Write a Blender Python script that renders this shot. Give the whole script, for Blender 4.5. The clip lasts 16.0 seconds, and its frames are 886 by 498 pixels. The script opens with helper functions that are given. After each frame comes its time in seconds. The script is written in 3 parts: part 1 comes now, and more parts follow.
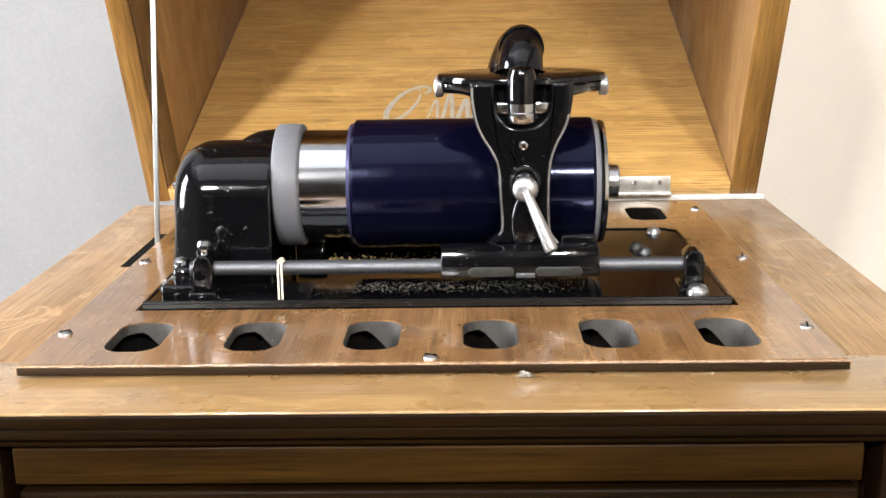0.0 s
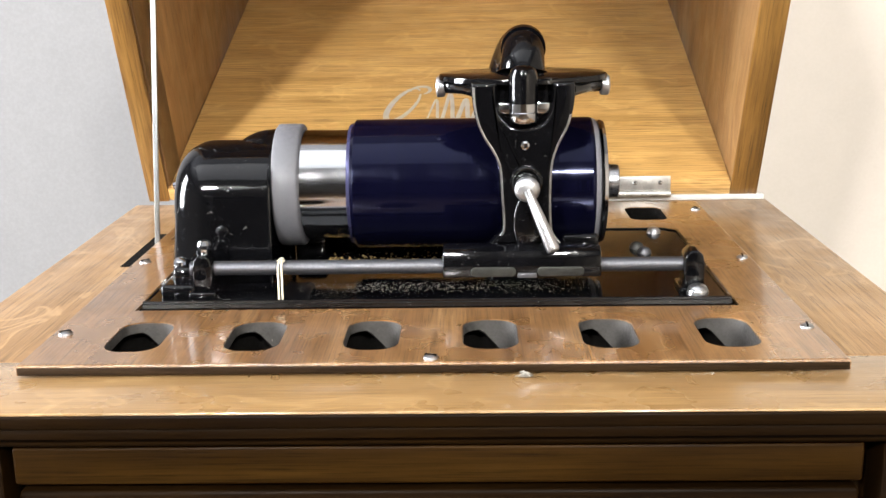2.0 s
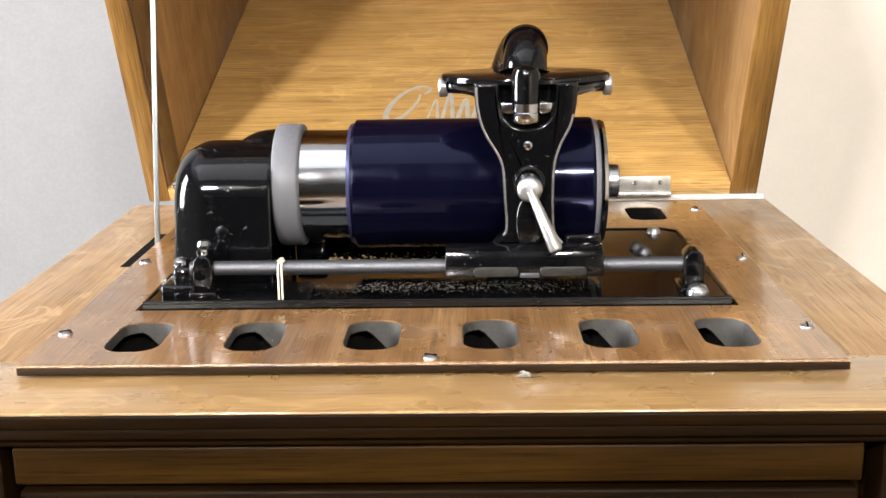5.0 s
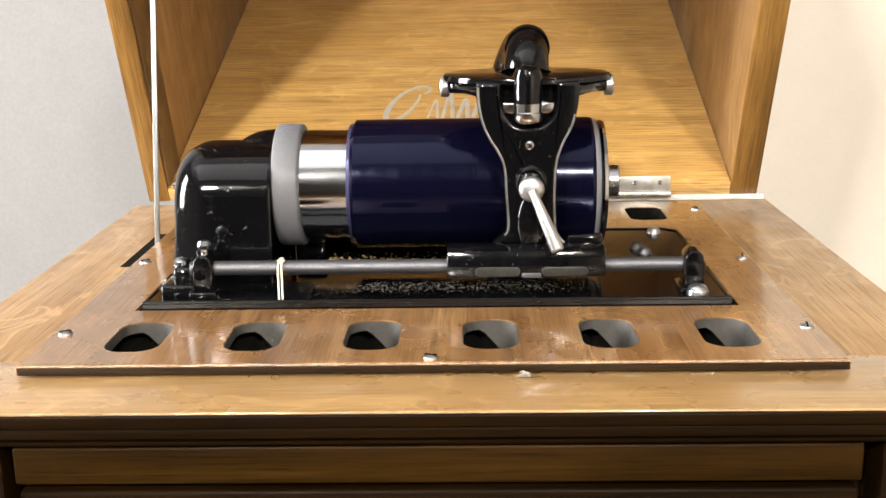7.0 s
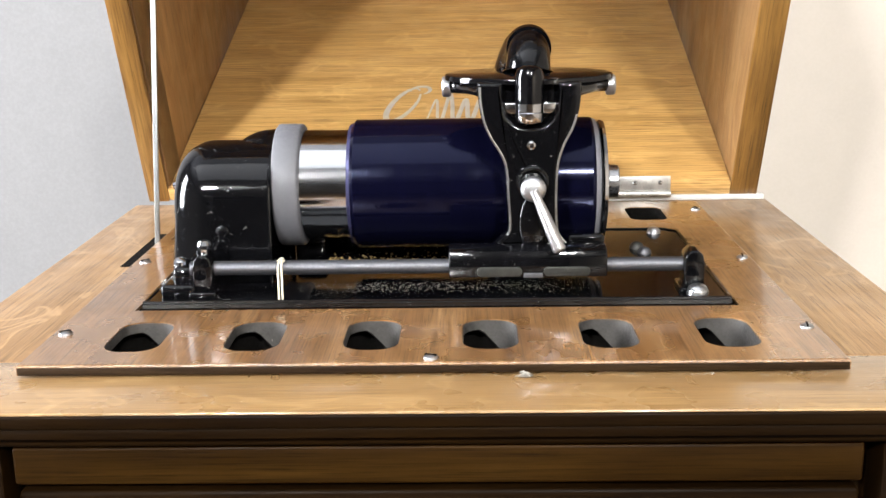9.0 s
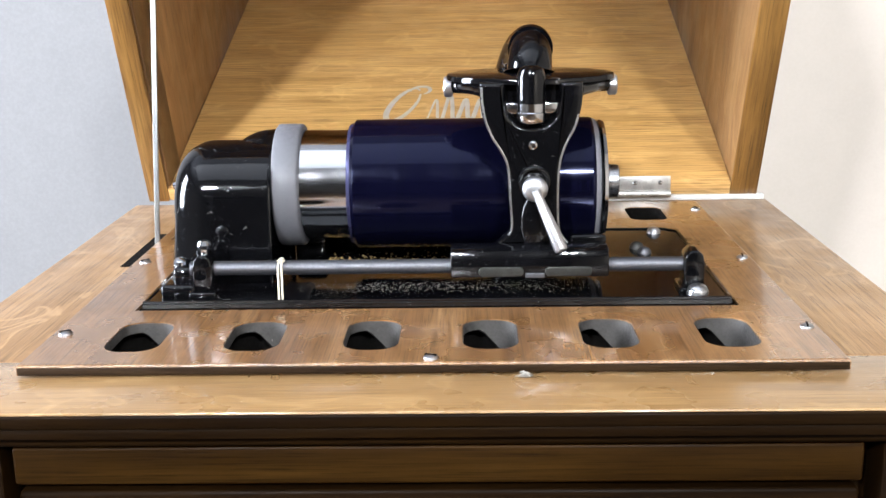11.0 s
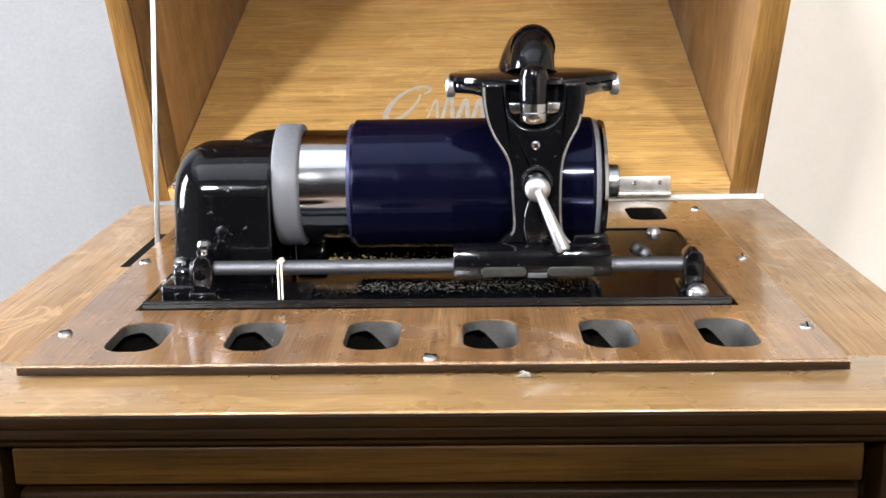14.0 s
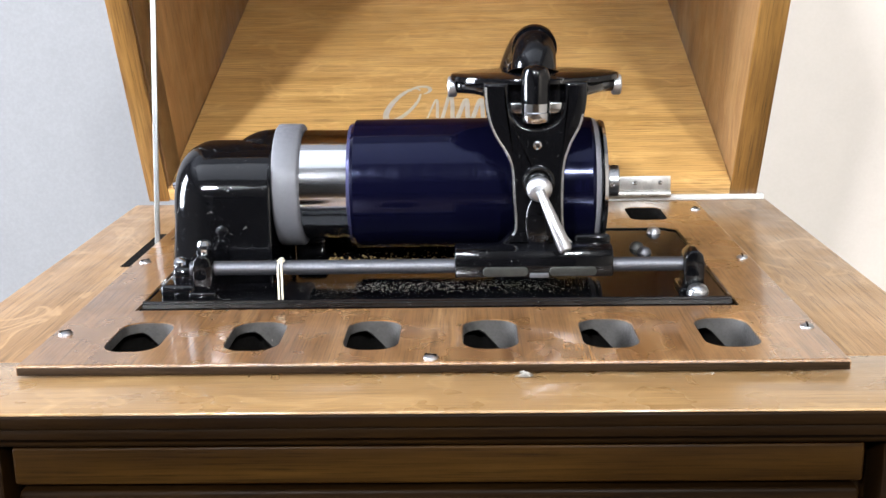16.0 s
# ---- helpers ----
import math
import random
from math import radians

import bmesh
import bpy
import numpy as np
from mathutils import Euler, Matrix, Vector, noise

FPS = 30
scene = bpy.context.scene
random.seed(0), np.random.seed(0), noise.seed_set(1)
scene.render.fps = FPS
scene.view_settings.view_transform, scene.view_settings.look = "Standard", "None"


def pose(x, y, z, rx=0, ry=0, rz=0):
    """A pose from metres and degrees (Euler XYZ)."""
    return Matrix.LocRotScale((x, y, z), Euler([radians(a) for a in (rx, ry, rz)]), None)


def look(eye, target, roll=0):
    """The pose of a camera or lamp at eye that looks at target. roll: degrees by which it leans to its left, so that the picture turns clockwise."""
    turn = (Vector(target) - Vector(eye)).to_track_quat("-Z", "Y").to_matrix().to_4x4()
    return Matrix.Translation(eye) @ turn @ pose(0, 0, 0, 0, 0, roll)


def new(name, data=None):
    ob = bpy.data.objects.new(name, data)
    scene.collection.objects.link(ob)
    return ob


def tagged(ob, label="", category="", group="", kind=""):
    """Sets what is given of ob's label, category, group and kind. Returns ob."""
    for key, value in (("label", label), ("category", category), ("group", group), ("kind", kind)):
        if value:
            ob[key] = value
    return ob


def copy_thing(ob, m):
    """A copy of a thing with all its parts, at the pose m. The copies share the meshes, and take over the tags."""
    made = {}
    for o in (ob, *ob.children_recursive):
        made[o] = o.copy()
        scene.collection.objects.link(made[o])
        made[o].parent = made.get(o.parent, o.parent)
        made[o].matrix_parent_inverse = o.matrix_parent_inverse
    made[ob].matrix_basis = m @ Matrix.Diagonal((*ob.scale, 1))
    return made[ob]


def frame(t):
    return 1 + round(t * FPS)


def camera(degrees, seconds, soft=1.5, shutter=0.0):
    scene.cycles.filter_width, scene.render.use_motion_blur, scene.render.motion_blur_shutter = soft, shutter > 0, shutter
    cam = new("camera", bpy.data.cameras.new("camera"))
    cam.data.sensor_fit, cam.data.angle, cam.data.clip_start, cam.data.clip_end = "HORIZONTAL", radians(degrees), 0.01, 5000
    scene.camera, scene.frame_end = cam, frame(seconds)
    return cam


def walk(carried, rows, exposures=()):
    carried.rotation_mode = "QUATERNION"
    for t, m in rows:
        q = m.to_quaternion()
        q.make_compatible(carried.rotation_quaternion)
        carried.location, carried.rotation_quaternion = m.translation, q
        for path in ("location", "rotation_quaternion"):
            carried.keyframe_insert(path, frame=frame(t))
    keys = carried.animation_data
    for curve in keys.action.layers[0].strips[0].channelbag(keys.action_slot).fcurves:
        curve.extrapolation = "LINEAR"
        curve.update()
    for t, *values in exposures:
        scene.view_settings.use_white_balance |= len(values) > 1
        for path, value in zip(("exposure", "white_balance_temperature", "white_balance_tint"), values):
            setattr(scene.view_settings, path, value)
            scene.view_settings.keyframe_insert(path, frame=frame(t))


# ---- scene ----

# ---- camera: stands still on a stand in front of the open phonograph ----
cam = camera(42.82, 16.0, soft=1.5)
EYE = Vector((0.0522, -0.4869, 0.1291))
PITCH, YAW, ROLL = radians(-13.8823), radians(-1.4881), -0.9689
AIM = Vector((math.sin(YAW) * math.cos(PITCH), math.cos(YAW) * math.cos(PITCH), math.sin(PITCH)))
VIEW = look(EYE, EYE + AIM, ROLL)
# the clip's white balance drifts a little: seconds and kelvin
DRIFT = ((0, 6330), (0.5, 6180), (1, 6180), (1.5, 6230), (2, 6330), (2.5, 6330), (3, 5980), (3.5, 5880), (4, 6130), (6.5, 6680), (7, 6880), (7.5, 6680), (8, 6330), (8.5, 6380), (9, 6230), (11.5, 5780), (12, 5880), (12.5, 5980), (13, 5780), (13.5, 5680), (14, 6030), (14.5, 6080), (15, 5880), (15.5, 5830), (16, 5830))
walk(cam, [(0.0, VIEW), (16.0, VIEW)], [(t, 0.0, kelvin, 10) for t, kelvin in DRIFT])

# ---- light: a closed room with a ceiling panel and a daylight window ----
world = bpy.data.worlds.new("room_world")
world.use_nodes = True
world.node_tree.nodes["Background"].inputs[0].default_value = (0.6, 0.7, 0.9, 1)
world.node_tree.nodes["Background"].inputs[1].default_value = 0.3
scene.world = world


def area(name, eye, target, sx, sy, power, colour):
    data = bpy.data.lights.new(name, "AREA")
    data.shape, data.size, data.size_y, data.energy, data.color = "RECTANGLE", sx, sy, power, colour
    ob = new(name, data)
    ob.matrix_world = look(eye, target)
    return ob


# place, where it points, power, spread and tone
LAMPS = ((-0.82, -2.50, (0.0, 0.15, 0.05), 12.0, 50, (1.0, 0.98, 0.95)), (0.76, -2.72, (0.76, -2.72, 0), 182, 180, (1.0, 0.97, 0.90)))
for lx, ly, aim, watts, spread, tone in LAMPS:
    lamp_ob = area("ceiling_lamp", (lx, ly, 1.435), aim, 0.18, 0.18, watts, tone)
    lamp_ob.data.spread = radians(spread)
area("skylight_lamp", (0.05, -0.78, 1.44), (0.05, -0.78, 0), 2.0, 1.3, 6.4, (0.86, 0.93, 1.0))
area("window_lamp", (-1.74, -0.12, 0.45), (0.0, -0.12, 0.35), 0.55, 1.1, 140, (0.95, 0.95, 0.96))


# ---- materials ----
def mat(name):
    m = bpy.data.materials.new(name)
    m.use_nodes = True
    nt = m.node_tree
    return m, nt, nt.nodes["Principled BSDF"]


def node(nt, kind, **values):
    n = nt.nodes.new(kind)
    for k, v in values.items():
        n.inputs[k.replace("_", " ")].default_value = v
    return n


def ramp(nt, fac, stops):
    n = nt.nodes.new("ShaderNodeValToRGB")
    while len(n.color_ramp.elements) < len(stops):
        n.color_ramp.elements.new(0.5)
    for e, (p, c) in zip(n.color_ramp.elements, stops):
        e.position, e.color = p, (*c, 1)
    nt.links.new(fac, n.inputs[0])
    return n.outputs[0]


def mapped(nt, scale, turn=(0, 0, 0), tilt=0.0):
    co = nt.nodes.new("ShaderNodeTexCoord")
    mp = nt.nodes.new("ShaderNodeMapping")
    mp.inputs["Scale"].default_value = scale
    mp.inputs["Rotation"].default_value = turn
    spin = nt.nodes.new("ShaderNodeVectorRotate")
    spin.rotation_type = "X_AXIS"
    spin.inputs["Angle"].default_value = radians(tilt)
    nt.links.new(co.outputs["Object"], spin.inputs["Vector"])
    nt.links.new(spin.outputs[0], mp.inputs[0])
    return mp.outputs[0]


def tex_noise(nt, vec, scale, detail=4.0, rough=0.55, distortion=0.0):
    n = node(nt, "ShaderNodeTexNoise", Scale=scale, Detail=detail, Roughness=rough, Distortion=distortion)
    nt.links.new(vec, n.inputs["Vector"])
    return n.outputs["Fac"]


def mixed(nt, kind, a, b, fac):
    n = nt.nodes.new("ShaderNodeMix")
    n.data_type, n.blend_type = "RGBA", kind
    for sock, v in ((n.inputs[0], fac), (n.inputs[6], a), (n.inputs[7], b)):
        if hasattr(v, "is_linked"):
            nt.links.new(v, sock)
        elif isinstance(v, (int, float)):
            sock.default_value = v
        else:
            sock.default_value = (*v, 1)
    return n.outputs[2]


def bumped(nt, bsdf, height, strength, distance):
    b = node(nt, "ShaderNodeBump", Strength=strength, Distance=distance)
    nt.links.new(height, b.inputs["Height"])
    nt.links.new(b.outputs[0], bsdf.inputs["Normal"])


def oak(name, dark, mid, light, axis, gloss=0.3, fleck=0.35, coat=0.5, shine=0.5, tilt=0.0, pore=0.7, haze=0.13):
    """Quarter-sawn oak under varnish; the grain runs along axis."""
    m, nt, b = mat(name)
    i = "xyz".index(axis)
    fine = [1700.0, 1700.0, 1700.0]
    fine[i] = 34.0
    band = [70.0, 70.0, 70.0]
    band[i] = 5.0
    ray = [44.0, 44.0, 44.0]
    ray[i] = 24.0
    g = tex_noise(nt, mapped(nt, fine, (0, 0, 0), tilt), 1.0, 5.0, 0.6, 0.2)
    s = tex_noise(nt, mapped(nt, band, (0, 0, 0), tilt), 1.0, 5.0, 0.6, 0.5)
    base = ramp(nt, s, [(0.25, dark), (0.5, mid), (0.75, light)])
    pores = ramp(nt, g, [(0.33, (0.30, 0.27, 0.23)), (0.48, (0.95, 0.94, 0.92)), (0.7, (1.1, 1.09, 1.06))])
    col = mixed(nt, "MULTIPLY", base, pores, pore)
    streak = [640.0, 640.0, 640.0]
    streak[i] = 15.0
    lines = tex_noise(nt, mapped(nt, streak, (0, 0, 0), tilt), 1.0, 3.0, 0.6, 0.3)
    col = mixed(nt, "MULTIPLY", col, ramp(nt, lines, [(0.36, (0.70, 0.66, 0.60)), (0.62, (1.14, 1.14, 1.12))]), pore * 0.7)
    broad = tex_noise(nt, mapped(nt, (14, 14, 14)), 1.0, 3.0, 0.5, 0.6)
    col = mixed(nt, "MULTIPLY", col, ramp(nt, broad, [(0.3, (0.82, 0.80, 0.78)), (0.7, (1.1, 1.1, 1.1))]), 0.8)
    r = tex_noise(nt, mapped(nt, ray, (0.25, 0.35, 0.3)), 1.0, 2.0, 0.5, 1.0)
    flecks = ramp(nt, r, [(0.575, (0, 0, 0)), (0.615, (1, 1, 1)), (0.66, (0.12, 0.12, 0.12)), (0.8, (0.4, 0.4, 0.4))])
    fl = mixed(nt, "MULTIPLY", flecks, (fleck, fleck, fleck), 1.0)
    col = mixed(nt, "MIX", col, tuple(min(1, c * 1.3) for c in light), fl)
    nt.links.new(col, b.inputs["Base Color"])
    wear = tex_noise(nt, mapped(nt, (40, 40, 40)), 1.0, 3.0)
    rr = ramp(nt, wear, [(0.3, (gloss - 0.06,) * 3), (0.7, (gloss + 0.12,) * 3)])
    nt.links.new(rr, b.inputs["Roughness"])
    b.inputs["Coat Weight"].default_value = coat
    b.inputs["Specular IOR Level"].default_value = shine
    b.inputs["Coat Roughness"].default_value = haze
    bumped(nt, b, g, 0.2, 0.0006)
    return m


def plain(name, colour, rough, metal=0.0, bump=0.0, bump_scale=60.0, vary=0.12, coat=0.0):
    m, nt, b = mat(name)
    n = tex_noise(nt, mapped(nt, (bump_scale,) * 3), 1.0, 4.0)
    n2 = tex_noise(nt, mapped(nt, (bump_scale * 9,) * 3), 1.0, 3.0)
    lo, hi = tuple(c * (1 - vary) for c in colour), tuple(min(1, c * (1 + vary)) for c in colour)
    nt.links.new(ramp(nt, n, [(0.3, lo), (0.7, hi)]), b.inputs["Base Color"])
    nt.links.new(ramp(nt, n2, [(0.3, (max(0.02, rough * 0.75),) * 3), (0.72, (rough * 1.35,) * 3)]), b.inputs["Roughness"])
    b.inputs["Metallic"].default_value = metal
    b.inputs["Coat Weight"].default_value = coat
    b.inputs["Coat Roughness"].default_value = 0.05
    if bump:
        bumped(nt, b, n2, bump, 0.0004)
    return m


def enamel(name, waves, shine):
    """Black japanned iron: glossy, with small worn chips and dust."""
    m, nt, b = mat(name)
    n = tex_noise(nt, mapped(nt, (420,) * 3), 1.0, 6.0, 0.75, 0.8)
    small = ramp(nt, n, [(0.640, (0, 0, 0)), (0.695, (1, 1, 1))])
    n3 = tex_noise(nt, mapped(nt, (150,) * 3), 1.0, 7.0, 0.72, 0.6)
    chips = mixed(nt, "LIGHTEN", small, ramp(nt, n3, [(0.643, (0, 0, 0)), (0.695, (0.8, 0.8, 0.8))]), 1.0)
    worn = mixed(nt, "MIX", (0.0022, 0.0022, 0.0026), (0.13, 0.126, 0.12), chips)
    film = tex_noise(nt, mapped(nt, (75, 75, 48)), 1.0, 5.0, 0.65, 1.2)
    haze = ramp(nt, film, [(0.56, (0, 0, 0)), (0.72, (0.5, 0.5, 0.5))])
    d = tex_noise(nt, mapped(nt, (60,) * 3), 1.0, 4.0)
    nt.links.new(mixed(nt, "MIX", worn, (0.008, 0.008, 0.010), haze), b.inputs["Base Color"])
    base = ramp(nt, d, [(0.35, (0.045,) * 3), (0.75, (0.16,) * 3)])
    nt.links.new(mixed(nt, "MIX", base, (0.6, 0.6, 0.6), chips), b.inputs["Roughness"])
    b.inputs["Specular IOR Level"].default_value = shine
    wav = tex_noise(nt, mapped(nt, (90,) * 3), 1.0, 2.0)
    bumped(nt, b, wav, waves, 0.0012)
    return m


def celluloid():
    """Dark blue record surface with fine grooves round the axis (local x)."""
    m, nt, b = mat("blue_celluloid")
    lines = tex_noise(nt, mapped(nt, (900, 14, 14)), 1.0, 3.0)
    nt.links.new(ramp(nt, lines, [(0.3, (0.0012, 0.0012, 0.005)), (0.7, (0.002, 0.002, 0.009))]), b.inputs["Base Color"])
    patch = tex_noise(nt, mapped(nt, (160, 40, 40)), 1.0, 3.0, 0.6)
    nt.links.new(ramp(nt, patch, [(0.32, (0.09,) * 3), (0.68, (0.16,) * 3)]), b.inputs["Roughness"])
    b.inputs["Specular IOR Level"].default_value = 0.23
    b.inputs["Specular Tint"].default_value = (0.55, 0.6, 1.0, 1)
    bumped(nt, b, lines, 0.25, 0.0002)
    return m


OAK_X = oak("golden_oak_along_width", (0.18, 0.10, 0.036), (0.275, 0.164, 0.066), (0.375, 0.24, 0.108), "x", 0.28, 0.30, 0.7, 0.5, 0.0, 0.5)
OAK_Y = oak("golden_oak_along_depth", (0.18, 0.102, 0.044), (0.278, 0.166, 0.077), (0.375, 0.24, 0.12), "y", 0.34, 0.48, 0.2, 0.35, 0.0, 0.75)
OAK_BOARD = oak("brown_oak_board", (0.13, 0.062, 0.022), (0.205, 0.106, 0.040), (0.29, 0.165, 0.07), "y", 0.27, 0.22, 0.85, 0.5, 0.0, 0.95)
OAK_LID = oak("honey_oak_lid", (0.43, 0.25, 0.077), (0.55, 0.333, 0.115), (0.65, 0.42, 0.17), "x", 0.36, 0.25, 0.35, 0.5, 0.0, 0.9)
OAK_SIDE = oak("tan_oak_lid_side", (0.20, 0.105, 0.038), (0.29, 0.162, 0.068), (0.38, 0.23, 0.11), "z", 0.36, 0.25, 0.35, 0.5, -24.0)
OAK_STRIP = oak("brown_oak_lid_strip", (0.07, 0.034, 0.012), (0.115, 0.06, 0.022), (0.17, 0.095, 0.04), "z", 0.4, 0.1, 0.2, 0.5, -24.0)
# the cabinet front's shade is put into these two near-black oak tones
OAK_SHADED = oak("shaded_oak_front", (0.0042, 0.0019, 0.0004), (0.0090, 0.0041, 0.0009), (0.0175, 0.0082, 0.0018), "x", 0.5, 0.03, 0.03, 0.04, 0.0, 0.8, 0.3)
OAK_RAIL_SHADED = oak("shaded_oak_rail", (0.0115, 0.0050, 0.0009), (0.023, 0.0104, 0.0018), (0.044, 0.0210, 0.0038), "x", 0.5, 0.05, 0.03, 0.04, 0.0, 0.8, 0.3)
# end grain with the shade of the board's front in its colour
OAK_EDGE_SHADED = oak("shaded_end_grain", (0.010, 0.005, 0.0020), (0.022, 0.012, 0.0048), (0.045, 0.025, 0.010), "x", 0.5, 0.05, 0.0, 0.1)
# slot walls in dark grey, part of their shade put into it
HOLLOW = plain("grey_slot_shade", (0.048, 0.044, 0.040), 0.6, 0.0, 0.1, 120, 0.3)
OAK_RIM = oak("olive_oak_edging", (0.085, 0.038, 0.008), (0.27, 0.14, 0.034), (0.46, 0.27, 0.085), "z", 0.34, 0.02, 0.4, 0.5, -24.0, 0.9)
HINGE = plain("worn_nickel_hinge", (0.50, 0.49, 0.46), 0.34, 0.8, 0.1, 160, 0.25)
BLACK = enamel("black_japanning", 0.16, 0.32)
BLACK_FLAT = enamel("black_bedplate_japanning", 0.015, 0.6)
NICKEL = plain("polished_nickel", (0.50, 0.505, 0.52), 0.12, 1.0, 0.0, 12, 0.03)
BRUSHED = plain("dull_brushed_nickel", (0.48, 0.48, 0.49), 0.38, 1.0, 0.08, 220, 0.06)
WORN = plain("worn_dull_nickel", (0.34, 0.34, 0.345), 0.3, 1.0, 0.1, 160, 0.3)
STEEL = plain("dull_steel_rod", (0.125, 0.125, 0.136), 0.5, 1.0, 0.0, 90, 0.06)
DIM = plain("dim_worn_steel", (0.04, 0.04, 0.036), 0.45, 0.7, 0.05, 200, 0.3)
PALE = plain("pale_record_edge", (0.17, 0.17, 0.19), 0.35, 0.2, 0.0, 80, 0.08)
GREY = plain("grey_flange_paint", (0.105, 0.105, 0.115), 0.5, 0.0, 0.02, 60, 0.03, 0.0)
RECORD = celluloid()
RIM = plain("lavender_record_rim", (0.055, 0.055, 0.12), 0.2, 0.6, 0.0, 80, 0.1)
WALL = plain("offwhite_wall_paint", (0.200, 0.196, 0.194), 0.8, 0.0, 0.12, 30, 0.02)
CREAM = plain("cream_wall_paint", (0.475, 0.42, 0.352), 0.8, 0.0, 0.12, 30, 0.02)
UMBER = plain("dark_brown_wall_paint", (0.035, 0.028, 0.024), 0.7, 0.0, 0.1, 30, 0.05)
CEIL = plain("pale_grey_ceiling_paint", (0.36, 0.37, 0.39), 0.85, 0.0, 0.1, 20, 0.02)
FLOOR = oak("floor_boards", (0.03, 0.018, 0.01), (0.05, 0.03, 0.016), (0.08, 0.048, 0.026), "y", 0.5, 0.1, 0.1)
# black put in for the shade of slots, gaps and openings
SHADOW_BLACK = plain("black_recess_shade", (0.005, 0.0045, 0.004), 0.8, 0.0, 0.0, 60, 0.2)
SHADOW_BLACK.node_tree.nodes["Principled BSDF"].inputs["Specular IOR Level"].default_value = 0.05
DUST = plain("pale_dust", (0.27, 0.25, 0.215), 0.8, 0.0, 0.0, 300, 0.4)
SILVER = plain("silver_emblem_foil", (0.46, 0.445, 0.41), 0.45, 0.25, 0.0, 120, 0.12)
IVORY = plain("ivory_wire", (0.55, 0.50, 0.38), 0.4, 0.0, 0.0, 90, 0.1)
STRIP = plain("pale_gap_filler", (0.60, 0.60, 0.58), 0.5, 0.2, 0.05, 140, 0.15)
BLADE = plain("stay_steel", (0.30, 0.30, 0.295), 0.38, 1.0, 0.0, 15, 0.05)
GLOW_SKY, snt, sb = mat("skylight_pane")
sb.inputs["Emission Color"].default_value, sb.inputs["Emission Strength"].default_value = (0.93, 0.96, 1, 1), 0.3
GLOW, gnt, gb = mat("lamp_diffuser")
gb.inputs["Emission Color"].default_value, gb.inputs["Emission Strength"].default_value = (1, 0.94, 0.85, 1), 5.0


# ---- mesh helpers ----
def finish(name, bm, material, smooth=True):
    me = bpy.data.meshes.new(name)
    bmesh.ops.recalc_face_normals(bm, faces=bm.faces)
    bm.to_mesh(me)
    bm.free()
    me.materials.append(material)
    if smooth:
        areas = sorted(p.area for p in me.polygons)
        flat = 12 * areas[len(areas) // 2]
        for p in me.polygons:
            p.use_smooth = p.area < flat
        me.set_sharp_from_angle(angle=radians(38))
    return me


def part(name, bm, material, parent, label="", smooth=True):
    """Links a bmesh as one mesh object under a thing or a part."""
    ob = new(name, finish(name, bm, material, smooth))
    ob.parent = parent
    return tagged(ob, label)


def thing(name, label, category, at=(0, 0, 0), group="", kind=""):
    ob = new(name)
    ob.location = at
    ob.empty_display_size = 0.02
    return tagged(ob, label, category, group, kind)


def solid(name, bm, material, label, category, kind="", group=""):
    return tagged(new(name, finish(name, bm, material)), label, category, group, kind)


def box(x0, x1, y0, y1, z0, z1, bevel=0.0006, seg=2):
    bm = bmesh.new()
    bmesh.ops.create_cube(bm, size=1)
    for v in bm.verts:
        v.co = ((x0 + x1) / 2 + v.co.x * (x1 - x0), (y0 + y1) / 2 + v.co.y * (y1 - y0), (z0 + z1) / 2 + v.co.z * (z1 - z0))
    if bevel:
        bmesh.ops.bevel(bm, geom=bm.edges[:], offset=bevel, segments=seg, profile=0.5, affect="EDGES")
    return bm


def lathe(profile, axis="x", at=(0, 0, 0), seg=48):
    """Turns (along, radius) pairs about an axis through at."""
    bm = bmesh.new()
    rings = []
    for a, r in profile:
        ring = []
        for k in range(seg):
            t = 2 * math.pi * k / seg
            u, w = r * math.cos(t), r * math.sin(t)
            co = {"x": (a, u, w), "y": (u, a, w), "z": (u, w, a)}[axis]
            ring.append(bm.verts.new(Vector(co) + Vector(at)))
        rings.append(ring)
    for p, q in zip(rings, rings[1:]):
        for k in range(seg):
            bm.faces.new((p[k], p[(k + 1) % seg], q[(k + 1) % seg], q[k]))
    for ring in (rings[0], rings[-1]):
        if (ring[0].co - ring[seg // 2].co).length > 1e-5:
            bm.faces.new(ring)
    bmesh.ops.remove_doubles(bm, verts=bm.verts, dist=1e-6)
    return bm


def turned(bm, m):
    bmesh.ops.transform(bm, matrix=m, verts=bm.verts)
    return bm


def joined(*bms):
    out = bmesh.new()
    for b in bms:
        me = bpy.data.meshes.new("joint")
        b.to_mesh(me)
        b.free()
        out.from_mesh(me)
        bpy.data.meshes.remove(me)
    return out


